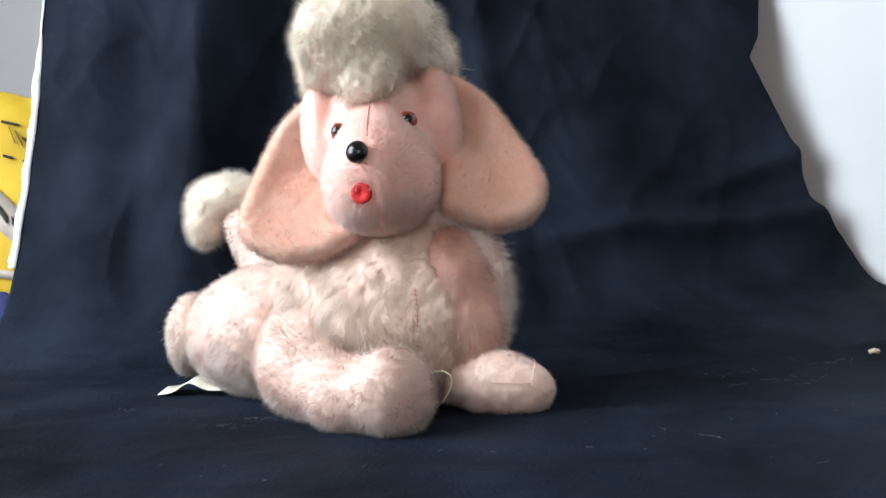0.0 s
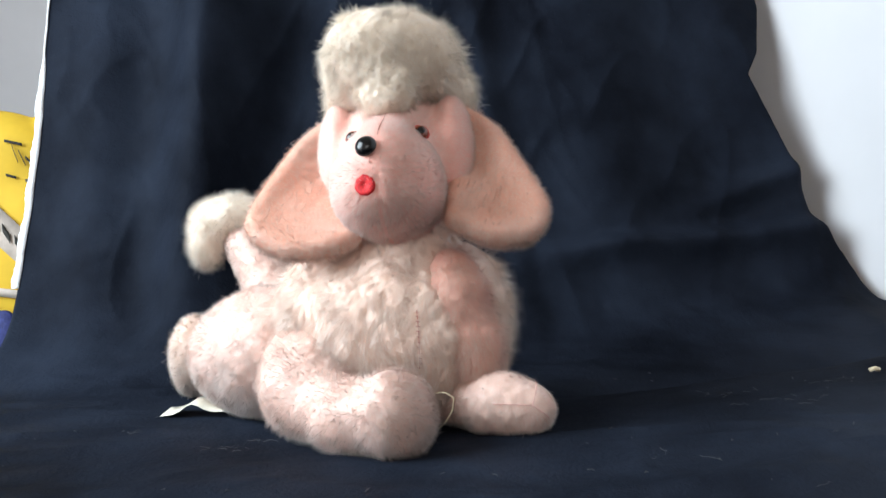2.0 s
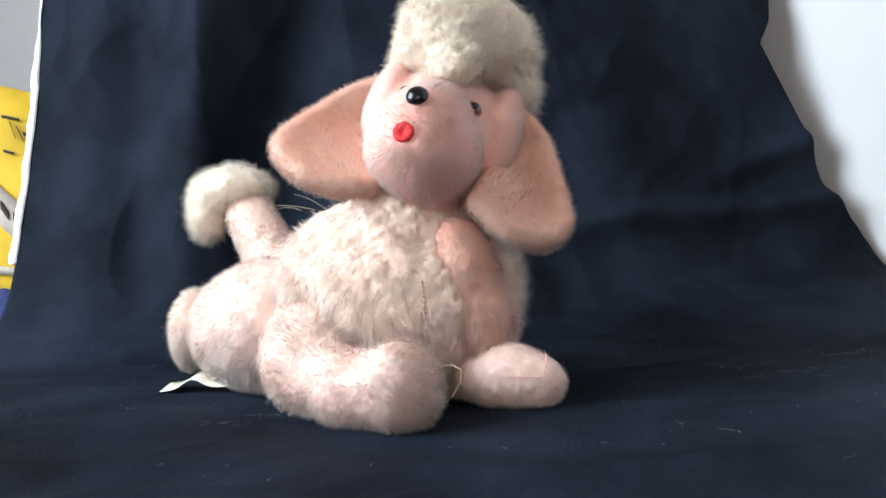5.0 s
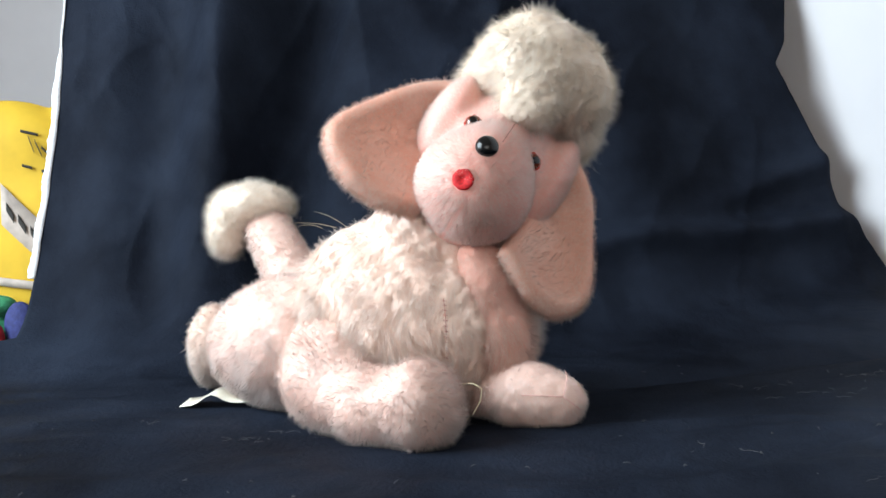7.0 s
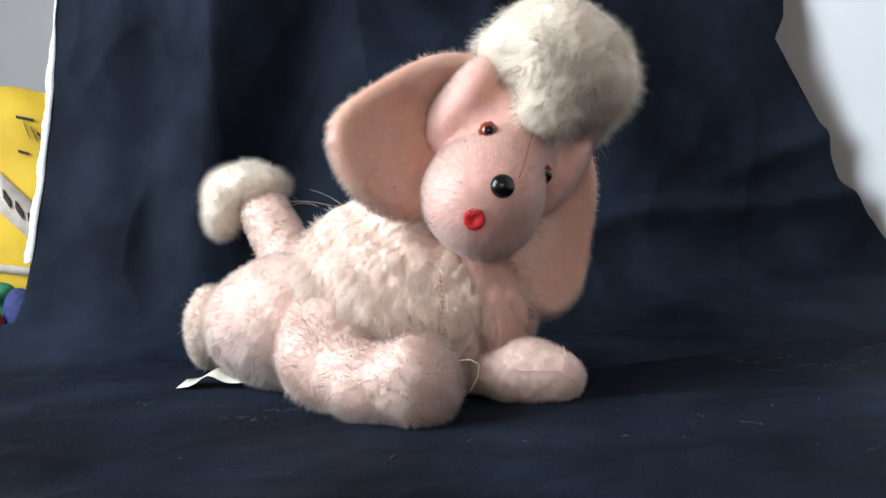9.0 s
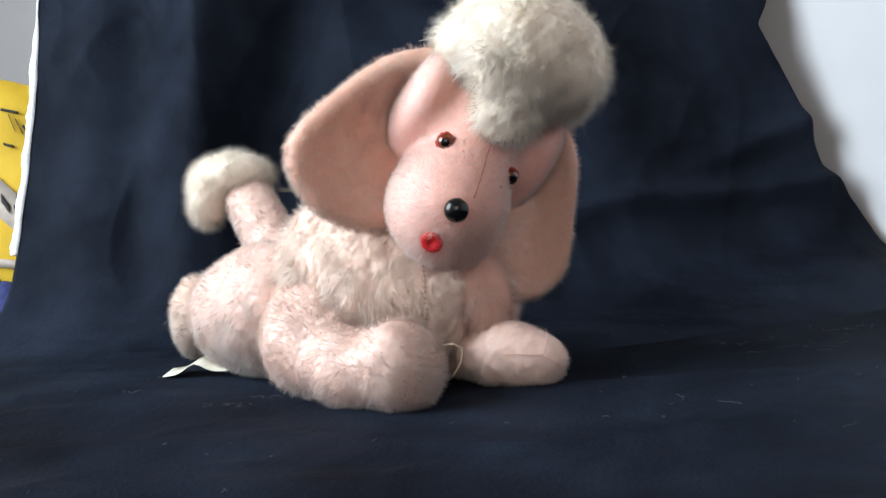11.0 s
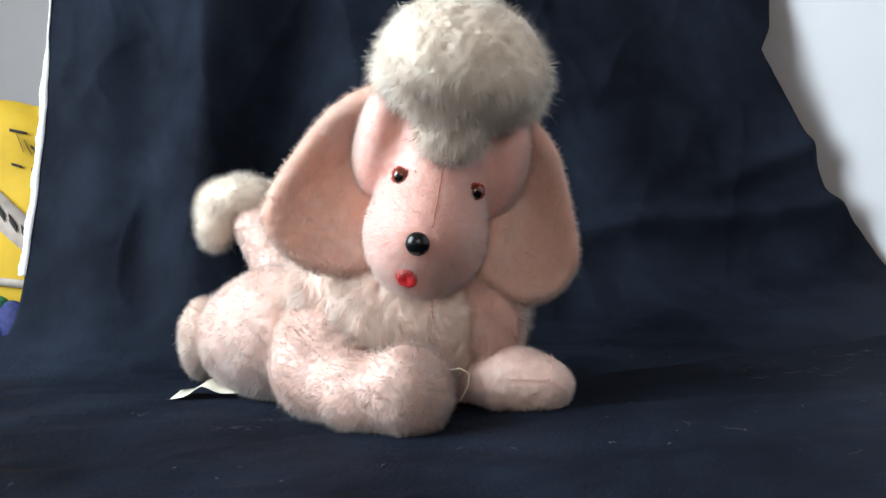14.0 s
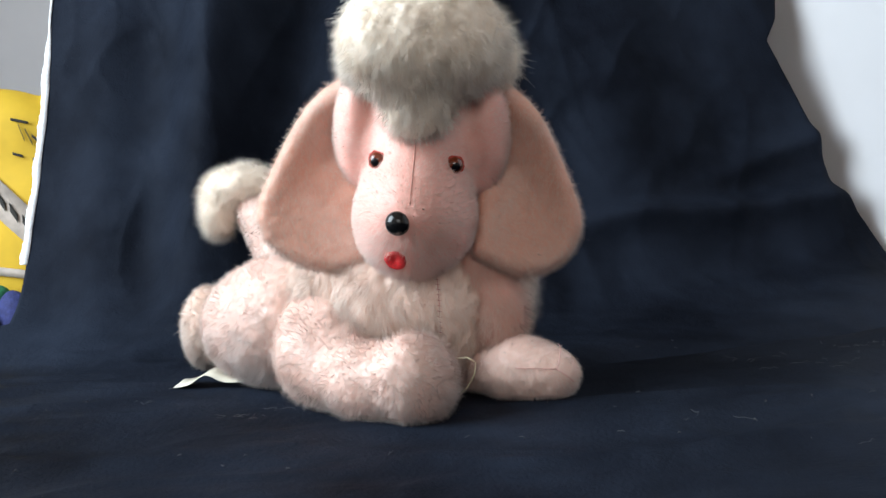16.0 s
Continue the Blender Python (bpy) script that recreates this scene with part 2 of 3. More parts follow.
def furry(name, field, lo, hi, mat, parent, per_mm2, length, width, comb, wild=0.35, grid=0.003, bare=None, clump=0.0, label="", seed=1, curl=0.25, tufts=0.00022):
    """One mesh: the skin of the field with its pile. length: metres or a function of place; comb: a function of place and normal that
    gives the way the pile lies; bare: where there is none."""
    rng = np.random.default_rng(seed)
    smooth_field = field

    def field(p):
        x, y, z = p[..., 0] + 0.01 * seed, p[..., 1], p[..., 2]
        small = np.sin(640 * x + 2.1 * np.sin(310 * z)) * np.sin(590 * y + 1.9 * np.sin(350 * x)) + np.sin(680 * z + 2.3 * np.sin(330 * y)) * np.sin(450 * x - 380 * y)
        broad = np.sin(240 * x + 1.7 * np.sin(150 * y)) * np.sin(210 * z + 1.5 * np.sin(170 * x))
        return smooth_field(p) + tufts * (small + 1.3 * broad)

    verts, quads = skin(field, lo, hi, grid)
    normal = slope(field, verts)
    tri = np.concatenate([quads[:, [0, 1, 2]], quads[:, [0, 2, 3]]])
    a, b, c = (verts[tri[:, i]] for i in range(3))
    area = np.linalg.norm(np.cross(b - a, c - a), axis=1) / 2
    count = int(area.sum() * 1e6 * per_mm2)
    pick = rng.choice(len(tri), count, p=area / area.sum())
    r1, r2 = np.sqrt(rng.random((count, 1))), rng.random((count, 1))
    root = (1 - r1) * a[pick] + r1 * (1 - r2) * b[pick] + r1 * r2 * c[pick]
    if bare is not None:
        root = root[rng.random(len(root)) > bare(root)]
    count = len(root)
    nrm = slope(field, root)
    way = comb(root, nrm) + wild * rng.normal(size=(count, 3))
    if clump:
        ph = root * 230.0
        way += clump * np.stack([np.sin(ph[:, 1] + 1.3 * np.sin(ph[:, 2])), np.sin(ph[:, 2] * 1.1 + 1.7 * np.sin(ph[:, 0])), np.sin(ph[:, 0] * 0.9 + 1.1 * np.sin(ph[:, 1]))], -1)
    way /= np.linalg.norm(way, axis=1, keepdims=True)
    lift = (way * nrm).sum(1, keepdims=True)
    way = np.where(lift < 0.12, way + (0.12 - lift) * nrm, way)
    way /= np.linalg.norm(way, axis=1, keepdims=True)
    size = (length(root) if callable(length) else np.full(count, length)) * (0.6 + 0.55 * rng.random(count))
    size = (size * np.where(rng.random(count) < 0.03, 1.45, 1.0))[:, None]
    side = np.cross(way, nrm + 0.15 * rng.normal(size=(count, 3)))
    side /= np.linalg.norm(side, axis=1, keepdims=True) + 1e-9
    side *= np.where((np.cross(side, way) * nrm).sum(1, keepdims=True) < 0, -1.0, 1.0)
    w = width * (0.6 + 0.8 * rng.random((count, 1)))
    bend = np.cross(way, side) * size * curl * rng.normal(size=(count, 1))
    bend[:, 2] -= 0.08 * size[:, 0]
    start = root - 0.0006 * nrm
    mid = start + way * size * 0.55 + bend * 0.35
    tip = start + way * size + bend
    pile = np.stack([start - side * w / 2, start + side * w / 2, mid + side * w * 0.4, mid - side * w * 0.4, tip], 1).reshape(-1, 3)
    nv = len(verts)
    base = nv + 5 * np.arange(count)
    hq = base[:, None] + [0, 1, 2, 3]
    ht = base[:, None] + [3, 2, 4]
    co = np.concatenate([verts, pile])
    loops = np.concatenate([quads.ravel(), hq.ravel(), ht.ravel()]).astype(np.int32)
    nq = len(quads) + count
    starts = np.concatenate([4 * np.arange(nq), 4 * nq + 3 * np.arange(count)]).astype(np.int32)
    me = bpy.data.meshes.new(name)
    me.vertices.add(len(co))
    me.vertices.foreach_set("co", co.ravel().astype(np.float32))
    me.loops.add(len(loops))
    me.loops.foreach_set("vertex_index", loops)
    me.polygons.add(len(starts))
    me.polygons.foreach_set("loop_start", starts)
    me.polygons.foreach_set("use_smooth", np.ones(len(starts), bool))
    me.update(calc_edges=True)
    along = np.concatenate([np.zeros(nv), np.tile([0.0, 0.0, 0.55, 0.55, 1.0], count)]).astype(np.float32)
    me.attributes.new("along", "FLOAT", "POINT").data.foreach_set("value", along)
    hn = nrm * 0.9 + way * 0.2 + 0.16 * rng.normal(size=(count, 3))
    hn /= np.linalg.norm(hn, axis=1, keepdims=True)
    me.normals_split_custom_set_from_vertices(np.concatenate([normal, np.repeat(hn, 5, 0)]).tolist())
    me.materials.append(mat)
    ob = new(name, me)
    ob.parent = parent
    return tagged(ob, label)


# ---------------------------------------------------------------- the room
def room():
    def slab(name, *args, mat=WALL, turn=0.0, at=(0, 0, 0)):
        bm = bmesh.new()
        box(bm, *args)
        ob = finish(name, bm, mat, smooth=False)
        ob.matrix_world = pose(*at, 0, 0, turn)
        return tagged(ob, kind="structure")
    slab("floor", -1.3, 1.9, -3.8, 2.8, -0.85, -0.75, mat=CARPET)
    slab("ceiling", -1.3, 1.9, -3.8, 2.8, 1.75, 1.85, mat=ROOM)
    slab("wall_side", -1.2, 2.8, 0.0, 0.1, -0.75, 1.75, turn=-60, at=(0.314, 0.52, 0))
    slab("wall_north", -1.2, -0.24, 1.5, 1.6, -0.75, 1.75)
    slab("wall_east", 1.7, 1.8, -3.7, 1.5, -0.75, 1.75, mat=ROOM)
    w, bm = BACK_WINDOW, bmesh.new()
    y0, y1 = w["y"] - 0.1, w["y"]
    box(bm, -1.2, 1.7, y0, y1, -0.75, w["z0"])
    box(bm, -1.2, 1.7, y0, y1, w["z1"], 1.75)
    box(bm, -1.2, w["x0"], y0, y1, w["z0"], w["z1"])
    box(bm, w["x1"], 1.7, y0, y1, w["z0"], w["z1"])
    tagged(finish("wall_south", bm, ROOM, smooth=False), kind="structure")
    w, bm = WINDOW, bmesh.new()
    x0, x1 = w["x"] - 0.1, w["x"]
    box(bm, x0, x1, -3.7, 2.75, -0.75, w["z0"])
    box(bm, x0, x1, -3.7, 2.75, w["z1"], 1.75)
    box(bm, x0, x1, -3.7, w["y0"], w["z0"], w["z1"])
    box(bm, x0, x1, w["y1"], 2.75, w["z0"], w["z1"])
    tagged(finish("wall_west", bm, WALL, smooth=False), kind="structure")


room()


def table():
    thing = tagged(new("table"), "brown wooden table hidden under a black cloth", "table")
    bm = bmesh.new()
    outline = ((-0.80, -0.62), (0.45, -0.62), (0.45, 0.15), (0.13, 0.70), (0.13, 0.77), (-0.80, 0.77))
    under = [bm.verts.new((x, y, -0.045)) for x, y in outline]
    over = [bm.verts.new((x, y, -0.016)) for x, y in outline]
    bm.faces.new(under[::-1])
    bm.faces.new(over)
    for k in range(len(outline)):
        bm.faces.new((under[k], under[(k + 1) % 6], over[(k + 1) % 6], over[k]))
    bmesh.ops.bevel(bm, geom=bm.edges, offset=0.004, segments=2, affect="EDGES")
    finish("tabletop", bm, WOOD, thing)
    for x, y in ((-0.73, -0.55), (0.38, -0.55), (-0.73, 0.70), (0.06, 0.70)):
        bm = bmesh.new()
        box(bm, x - 0.025, x + 0.025, y - 0.025, y + 0.025, -0.75, -0.045)
        finish("leg", bm, WOOD, thing)


table()


# ---------------------------------------------------------------- the cloth
def ridge(u, centre, width):
    return np.exp(-(((u - centre) / width) ** 2))


def lattice(x, y, seed):
    """Smooth random height between -1 and 1."""
    i, j = np.floor(x), np.floor(y)
    fx, fy = x - i, y - j
    fx, fy = fx * fx * (3 - 2 * fx), fy * fy * (3 - 2 * fy)

    def h(a, b):
        v = np.sin(a * 127.1 + b * 311.7 + seed * 74.7) * 43758.5453
        return 2 * (v - np.floor(v)) - 1
    return (h(i, j) * (1 - fx) + h(i + 1, j) * fx) * (1 - fy) + (h(i, j + 1) * (1 - fx) + h(i + 1, j + 1) * fx) * fy


def creases(x, y, seed):
    """Sharp-crested rumples, 0 to 1."""
    return (1 - np.abs(lattice(x, y, seed))) ** 3


# The outline of the hanging part: height and side.
LEFT_Z = [0.0, 0.012, 0.025, 0.048, 0.080, 0.129, 0.179, 0.230, 0.299, 0.6]
LEFT_X = [-0.5, -0.45, -0.3686, -0.3668, -0.3672, -0.3638, -0.3601, -0.3549, -0.3559, -0.33]
RIGHT_Z = [0.0, 0.012, 0.027, 0.048, 0.083, 0.140, 0.190, 0.232, 0.252, 0.30, 0.6]
RIGHT_X = [0.46, 0.42, 0.3899, 0.3835, 0.3542, 0.3414, 0.3242, 0.3088, 0.3211, 0.33, 0.29]


def cloth_points(u, s):
    """u: 0 to 1 across; s: metres along, from the table's front, over the bend, up the back."""
    flat, radius = 0.83, 0.13
    y0 = -0.62
    bend = radius * radians(74)
    th = np.clip((s - flat) / radius, 0, radians(74))
    rise = np.maximum(s - flat - bend, 0)
    y = y0 + np.minimum(s, flat) + radius * np.sin(th) + rise * math.cos(radians(74))
    z = radius * (1 - np.cos(th)) + rise * math.sin(radians(74))
    left = np.interp(z, LEFT_Z, LEFT_X)
    right = np.interp(z, RIGHT_Z, RIGHT_X)
    x = left + (right - left) * u
    up = np.clip(th / radians(74), 0, 1)
    ny, nz = -np.sin(th), np.cos(th)
    # Hanging folds on the back, long shallow creases on the table.
    d = up * (0.036 * ridge(x, -0.205 + 0.06 * (z - 0.2), 0.032) - 0.022 * ridge(x, -0.13 + 0.08 * (z - 0.2), 0.03)
              + 0.008 * ridge(x, 0.055 - 0.10 * (z - 0.2), 0.014) + 0.008 * ridge(x, -0.30, 0.03) + 0.010 * ridge(x, 0.16, 0.04)
              - 0.004 * ridge(x, 0.255 - 0.25 * (z - 0.15), 0.02))
    line = 0.060 + 0.10 * np.clip(0.21 - x, -0.1, 0.5) * -0.35
    far = np.clip((x - 0.06) / 0.08, 0, 1)
    d += up * far * (0.016 * ridge(z, line + 0.014, 0.012) - 0.026 * ridge(z, line - 0.03, 0.024))
    d += up * far * 0.010 * ridge(z - line - 0.06, 0.22 * (x - 0.30), 0.012) * np.clip((x - 0.20) / 0.06, 0, 1)
    # A lip added to the edge on the table, out of view, to cast shade rightwards.
    d += (1 - up) * 0.030 * ridge(x, -0.425, 0.028) * ridge(y, 0.25, 0.07)
    on = 1 - up
    rim = 0.055 + 0.36 * np.clip(x - 0.10, 0, 1) ** 1.1
    d += on * np.clip((x - 0.02) / 0.08, 0, 1) * (0.006 * ridge(y, rim, 0.016) - 0.016 * ridge(y, rim + 0.06, 0.04))
    d += on * 0.007 * ridge(x, 0.085, 0.03) * ridge(y, 0.13, 0.03)
    d += on * (0.0022 * ridge(y, -0.075 - 0.25 * (x + 0.2), 0.010) * np.clip((-0.02 - x) / 0.08, 0, 1)
               + 0.002 * ridge(y, -0.14 - 0.12 * (x + 0.2), 0.012) * np.clip((0.06 - x) / 0.1, 0, 1)
               + 0.002 * ridge(y, 0.09 - 0.1 * x, 0.012) * np.clip((-0.15 - x) / 0.06, 0, 1)
               + 0.0018 * ridge(y, -0.10 + 0.5 * (x - 0.15), 0.012) * np.clip((x - 0.06) / 0.06, 0, 1))
    for k, (fx, fy, amp) in enumerate(((31, 17, 0.0011), (57, 43, 0.0006), (19, 71, 0.0006))):
        d += amp * np.sin(fx * x + 1.7 * np.sin(fy * s * 0.5 + k)) * np.sin(fy * s + 2.1 * k + 1.3 * np.sin(fx * x * 0.6)) * (0.45 + 0.9 * up)
    d += on * (0.0036 * creases(x * 4.5 + 3.0 * y, y * 17 - x * 2.5, 3) + 0.0018 * creases(x * 13 - 5 * y, y * 31 + x * 6, 5) + 0.0016 * lattice(x * 9, y * 12, 8))
    d += up * (0.0060 * creases(x * 13 + 1.5 * z, z * 3.2 + x * 2, 11) + 0.0030 * creases(x * 21 - 9 * z, z * 9 + x * 7, 12) + 0.0012 * creases(x * 40 + 20 * z, z * 26, 14)
               + 0.0050 * lattice(x * 9, z * 4, 13))
    # The table under the toy keeps the cloth flat.
    under = ridge(x, -0.06, 0.11) * ridge(y, 0.05, 0.11)
    d = d * (1 - np.clip(1.4 * under, 0, 1) * on)
    y = y + 0.6 * up * np.maximum(x - 0.02, 0) ** 2
    return np.stack([x, y + d * ny, z + d * nz - 0.0015 * on], -1)


def cloth():
    thing = tagged(new("backdrop_cloth"), "creased black cotton cloth draped over table and hung behind toy", "cloth")
    nu, ns = 300, 380
    u, s = np.meshgrid(np.linspace(0, 1, nu), np.linspace(0, 1.46, ns), indexing="ij")
    front = cloth_points(u, s)
    ids = np.arange(nu * ns).reshape(nu, ns)
    faces = np.stack([ids[:-1, :-1], ids[1:, :-1], ids[1:, 1:], ids[:-1, 1:]], -1).reshape(-1, 4)
    me = bpy.data.meshes.new("sheet")
    me.from_pydata(front.reshape(-1, 3).tolist(), [], faces.tolist())
    me.polygons.foreach_set("use_smooth", [True] * len(me.polygons))
    me.materials.append(CLOTH)
    sheet = new("sheet", me)
    sheet.parent = thing
    thick = sheet.modifiers.new("thickness", "SOLIDIFY")
    thick.thickness, thick.offset = 0.0008, -1.0
    # White woven edge along one side of the hanging part.
    rng = random.Random(4)
    bm, rows = bmesh.new(), []
    for i in range(140):
        sv = 0.975 + i * 0.0022
        a = Vector(cloth_points(np.array(0.0), np.array(sv)))
        w = (0.008 if i < 85 else 0.008 - 0.0065 * min(1, (i - 85) / 18)) * (0.75 + 0.12 * rng.random() + 0.1 * math.sin(i * 0.35))
        rows.append([bm.verts.new(a + Vector((-w, 0.001 + 0.0004 * rng.random(), 0))), bm.verts.new(a + Vector((-w * 0.5, -0.0012, 0))), bm.verts.new(a + Vector((0.0012, -0.001, 0)))])
    for r0, r1 in zip(rows, rows[1:]):
        for k in (0, 1):
            bm.faces.new((r0[k], r0[k + 1], r1[k + 1], r1[k]))
    edge = finish("selvedge", bm, SELVEDGE, thing, "frayed white selvedge")
    edge.modifiers.new("thickness", "SOLIDIFY").thickness = 0.0008


cloth()


# ---------------------------------------------------------------- the toy
def comb_short(p, n):
    return n * 0.42 + np.array([0.1, -0.15, -0.55])


def comb_long(p, n):
    return n * 0.42 + np.array([0.05, -0.1, -0.68])


def comb_out(p, n):
    return n * 0.5 + np.array([0.0, -0.05, -0.4])


def comb_leg(p, n):
    """Along the leg towards the paw."""
    return n * 0.42 + np.array([0.38, -0.32, -0.25])


poodle = tagged(new("plush_poodle"), "pink and cream plush poodle toy lying on black cloth", "plush toy")

torso_field = above(blend(0.016,
    lump((-0.028, 0.040, 0.050), (0.055, 0.056, 0.048)),
    lump((-0.050, 0.058, 0.070), (0.038, 0.040, 0.036)),
    lump((-0.070, 0.046, 0.062), (0.022, 0.026, 0.020)),
    lump((-0.006, 0.016, 0.044), (0.024, 0.030, 0.032)),
    lump((0.016, 0.036, 0.060), (0.024, 0.028, 0.036)),
    limb((-0.020, 0.038, 0.080), (-0.018, 0.036, 0.100), 0.034, 0.028)), 0.003)
bib_field = above(blend(0.010,
    lump((0.008, 0.017, 0.056), (0.023, 0.025, 0.040)),
    lump((0.018, 0.010, 0.040), (0.016, 0.021, 0.021))), 0.012)


def chest_bare(p):
    """Thin pile on the bib of the chest."""
    bib = ridge(p[:, 0], 0.013, 0.020) * (p[:, 1] < 0.02) * (p[:, 2] > 0.02)
    seam = (np.abs(p[:, 0] + 0.0045 - 0.06 * (p[:, 2] - 0.06)) < 0.0009) & (p[:, 1] < 0.03)
    return np.clip(0.35 * bib + seam + inside(hind_field, near_leg, far_leg, bib_field)(p), 0, 1)


def torso_length(p):
    bib = ridge(p[:, 0], 0.014, 0.024) * (p[:, 1] < 0.03)
    throat = np.clip((p[:, 2] - 0.085) / 0.02, 0, 1)
    return 0.0105 * (1 - 0.5 * bib) * (1 - 0.5 * throat)


hind_field = above(blend(0.02,
    lump((-0.114, 0.106, 0.034), (0.046, 0.050, 0.038)),
    lump((-0.100, 0.076, 0.038), (0.036, 0.048, 0.038))), 0.002)
near_leg = above(blend(0.012,
    lump((-0.071, 0.024, 0.029), (0.028, 0.040, 0.031), (0, 0, 30)),
    limb((-0.074, 0.008, 0.022), (-0.048, -0.026, 0.016), 0.022, 0.0165),
    limb((-0.048, -0.027, 0.016), (-0.026, -0.043, 0.0185), 0.0165, 0.0190),
    lump((-0.0215, -0.0455, 0.0195), (0.0135, 0.0165, 0.0185), (0, 0, -30))), 0.002)
far_leg = above(blend(0.014,
    limb((0.000, 0.024, 0.016), (0.026, -0.004, 0.014), 0.017, 0.016),
    lump((0.038, -0.011, 0.011), (0.021, 0.017, 0.0155), (0, 0, -30))), 0.002)
torso = furry("torso", torso_field, (-0.11, -0.03, 0.0), (0.05, 0.12, 0.14), SADDLE, poodle, 1.9, torso_length, 0.00019, comb_long,
              0.19, 0.0032, chest_bare, 0.28, "long cream and pink fur", 3, tufts=0.0006)
furry("rump", hind_field, (-0.18, 0.02, 0.0), (-0.04, 0.18, 0.085), BLUSH, poodle, 3.4, 0.0046, 0.00020, comb_short, 0.3, 0.0032, inside(torso_field, near_leg), 0.2, "", 4)
furry("foreleg", near_leg, (-0.13, -0.072, 0.0), (0.005, 0.10, 0.065), BLUSH, poodle, 3.6, 0.0050, 0.00018, comb_leg, 0.30, 0.0026, inside(torso_field, hind_field), 0.2, "", 5)
furry("foreleg", far_leg, (-0.025, -0.035, 0.0), (0.066, 0.05, 0.042), BLUSH, poodle, 3.8, 0.0030, 0.00020, comb_short, 0.26, 0.0026, inside(torso_field), 0.16, "", 6)
furry("chest", bib_field, (-0.03, -0.04, 0.008), (0.05, 0.05, 0.115), BIB, poodle, 3.0, 0.0072, 0.00022, comb_long, 0.26, 0.0026, inside(torso_field), 0.2, "rose-pink plush chest panel", 15)
foot_field = above(lump((-0.171, 0.160, 0.027), (0.017, 0.028, 0.028)), 0.002)
furry("hind_foot", foot_field, (-0.205, 0.13, 0.0), (-0.16, 0.20, 0.062), SADDLE, poodle, 3.0, 0.005, 0.00036, comb_short, 0.3, 0.0028, None, 0.1, "", 7)
tail_field = limb((-0.108, 0.142, 0.062), (-0.138, 0.184, 0.112), 0.0185, 0.016)
tail = furry("tail", tail_field, (-0.17, 0.11, 0.03), (-0.08, 0.21, 0.135), BLUSH, poodle, 3.0, 0.0036, 0.00036, comb_short, 0.3, 0.003, None, 0.08, "", 8)
pom_field = blend(0.012, lump((-0.146, 0.188, 0.122), (0.028, 0.026, 0.0165)), lump((-0.164, 0.182, 0.104), (0.012, 0.014, 0.016)))
furry("pompom", pom_field, (-0.185, 0.15, 0.075), (-0.11, 0.225, 0.145), CREAM, tail, 1.8, 0.0070, 0.00018, comb_out, 0.28, 0.0026, None, 0.2, "fluffy cream tail tip", 9, tufts=0.0004)

# The head turns on the neck; its own origin is the neck.
UP = np.array([0.0, -0.005, 0.060])


def on_head(*p):
    return tuple(np.array(p, float) + UP)


skull = blend(0.014,
    lump(on_head(0, 0.002, 0.004), (0.037, 0.034, 0.042)),
    lump(on_head(0, -0.037, -0.0185), (0.0295, 0.0290, 0.0265)),
    lump(on_head(0, -0.040, -0.030), (0.024, 0.0255, 0.0165)),
    limb(on_head(0, -0.014, 0.018), on_head(0, -0.050, -0.010), 0.015, 0.0135),
    limb(on_head(0, 0.004, -0.03), on_head(0, 0.004, -0.062), 0.027, 0.027))
head_field = blend(0.006, skull,
    lump(on_head(-0.0325, -0.009, 0.008), (0.0115, 0.017, 0.030), (0, 0, 10)),
    lump(on_head(0.0325, -0.009, 0.008), (0.0115, 0.017, 0.030), (0, 0, -10)),
    lump(on_head(-0.0170, -0.0205, 0.0065), (0.0105, 0.0075, 0.0105)),
    lump(on_head(0.0170, -0.0205, 0.0065), (0.0105, 0.0075, 0.0105)))
EYES = [np.array(on_head(s * 0.0163, -0.0300, 0.0060)) for s in (-1, 1)]
NOSE_AT, MOUTH_AT = np.array(on_head(-0.0048, -0.0665, -0.009)), np.array(on_head(-0.0057, -0.0660, -0.0284))


knot_field = blend(0.012,
    lump(on_head(0, -0.010, 0.0600), (0.0395, 0.0365, 0.0295)),
    lump(on_head(0, -0.034, 0.033), (0.014, 0.011, 0.014)),
    lump(on_head(0.032, 0.006, 0.044), (0.013, 0.017, 0.013)),
    lump(on_head(-0.012, -0.032, 0.062), (0.020, 0.016, 0.018)),
    lump(on_head(-0.026, 0.0, 0.043), (0.015, 0.020, 0.014)))


def head_bare(p):
    out = np.zeros(len(p))
    for c, r in ((EYES[0], 0.0054), (EYES[1], 0.0054), (NOSE_AT, 0.0055), (MOUTH_AT, 0.0054)):
        out = np.maximum(out, np.linalg.norm(p - c, axis=1) < r)
    seam = (np.abs(p[:, 0]) < 0.0008) & (p[:, 1] < -0.02)
    return np.maximum(np.maximum(out, seam), inside(knot_field)(p))


def comb_face(p, n):
    tip = p - NOSE_AT
    tip = tip / (np.linalg.norm(tip, axis=1, keepdims=True) + 1e-6)
    return n * 0.5 + 0.5 * tip


def face_length(p):
    return 0.0026 + 0.0034 * np.clip(1 - np.linalg.norm(p - MOUTH_AT, axis=1) / 0.03, 0, 1)


head = furry("head", head_field, on_head(-0.05, -0.075, -0.10), on_head(0.05, 0.045, 0.055), PINK, poodle, 3.6, face_length, 0.00021,
             comb_face, 0.25, 0.0026, head_bare, 0.06, "pale pink plush face", 11, tufts=0.00006)


def on_surface(p, field, out=0.0):
    p = np.array(p, float)[None]
    for _ in range(6):
        p = p - field(p)[:, None] * slope(field, p)
    n = slope(field, p)
    return Vector(p[0] + out * n[0]), Vector(n[0])


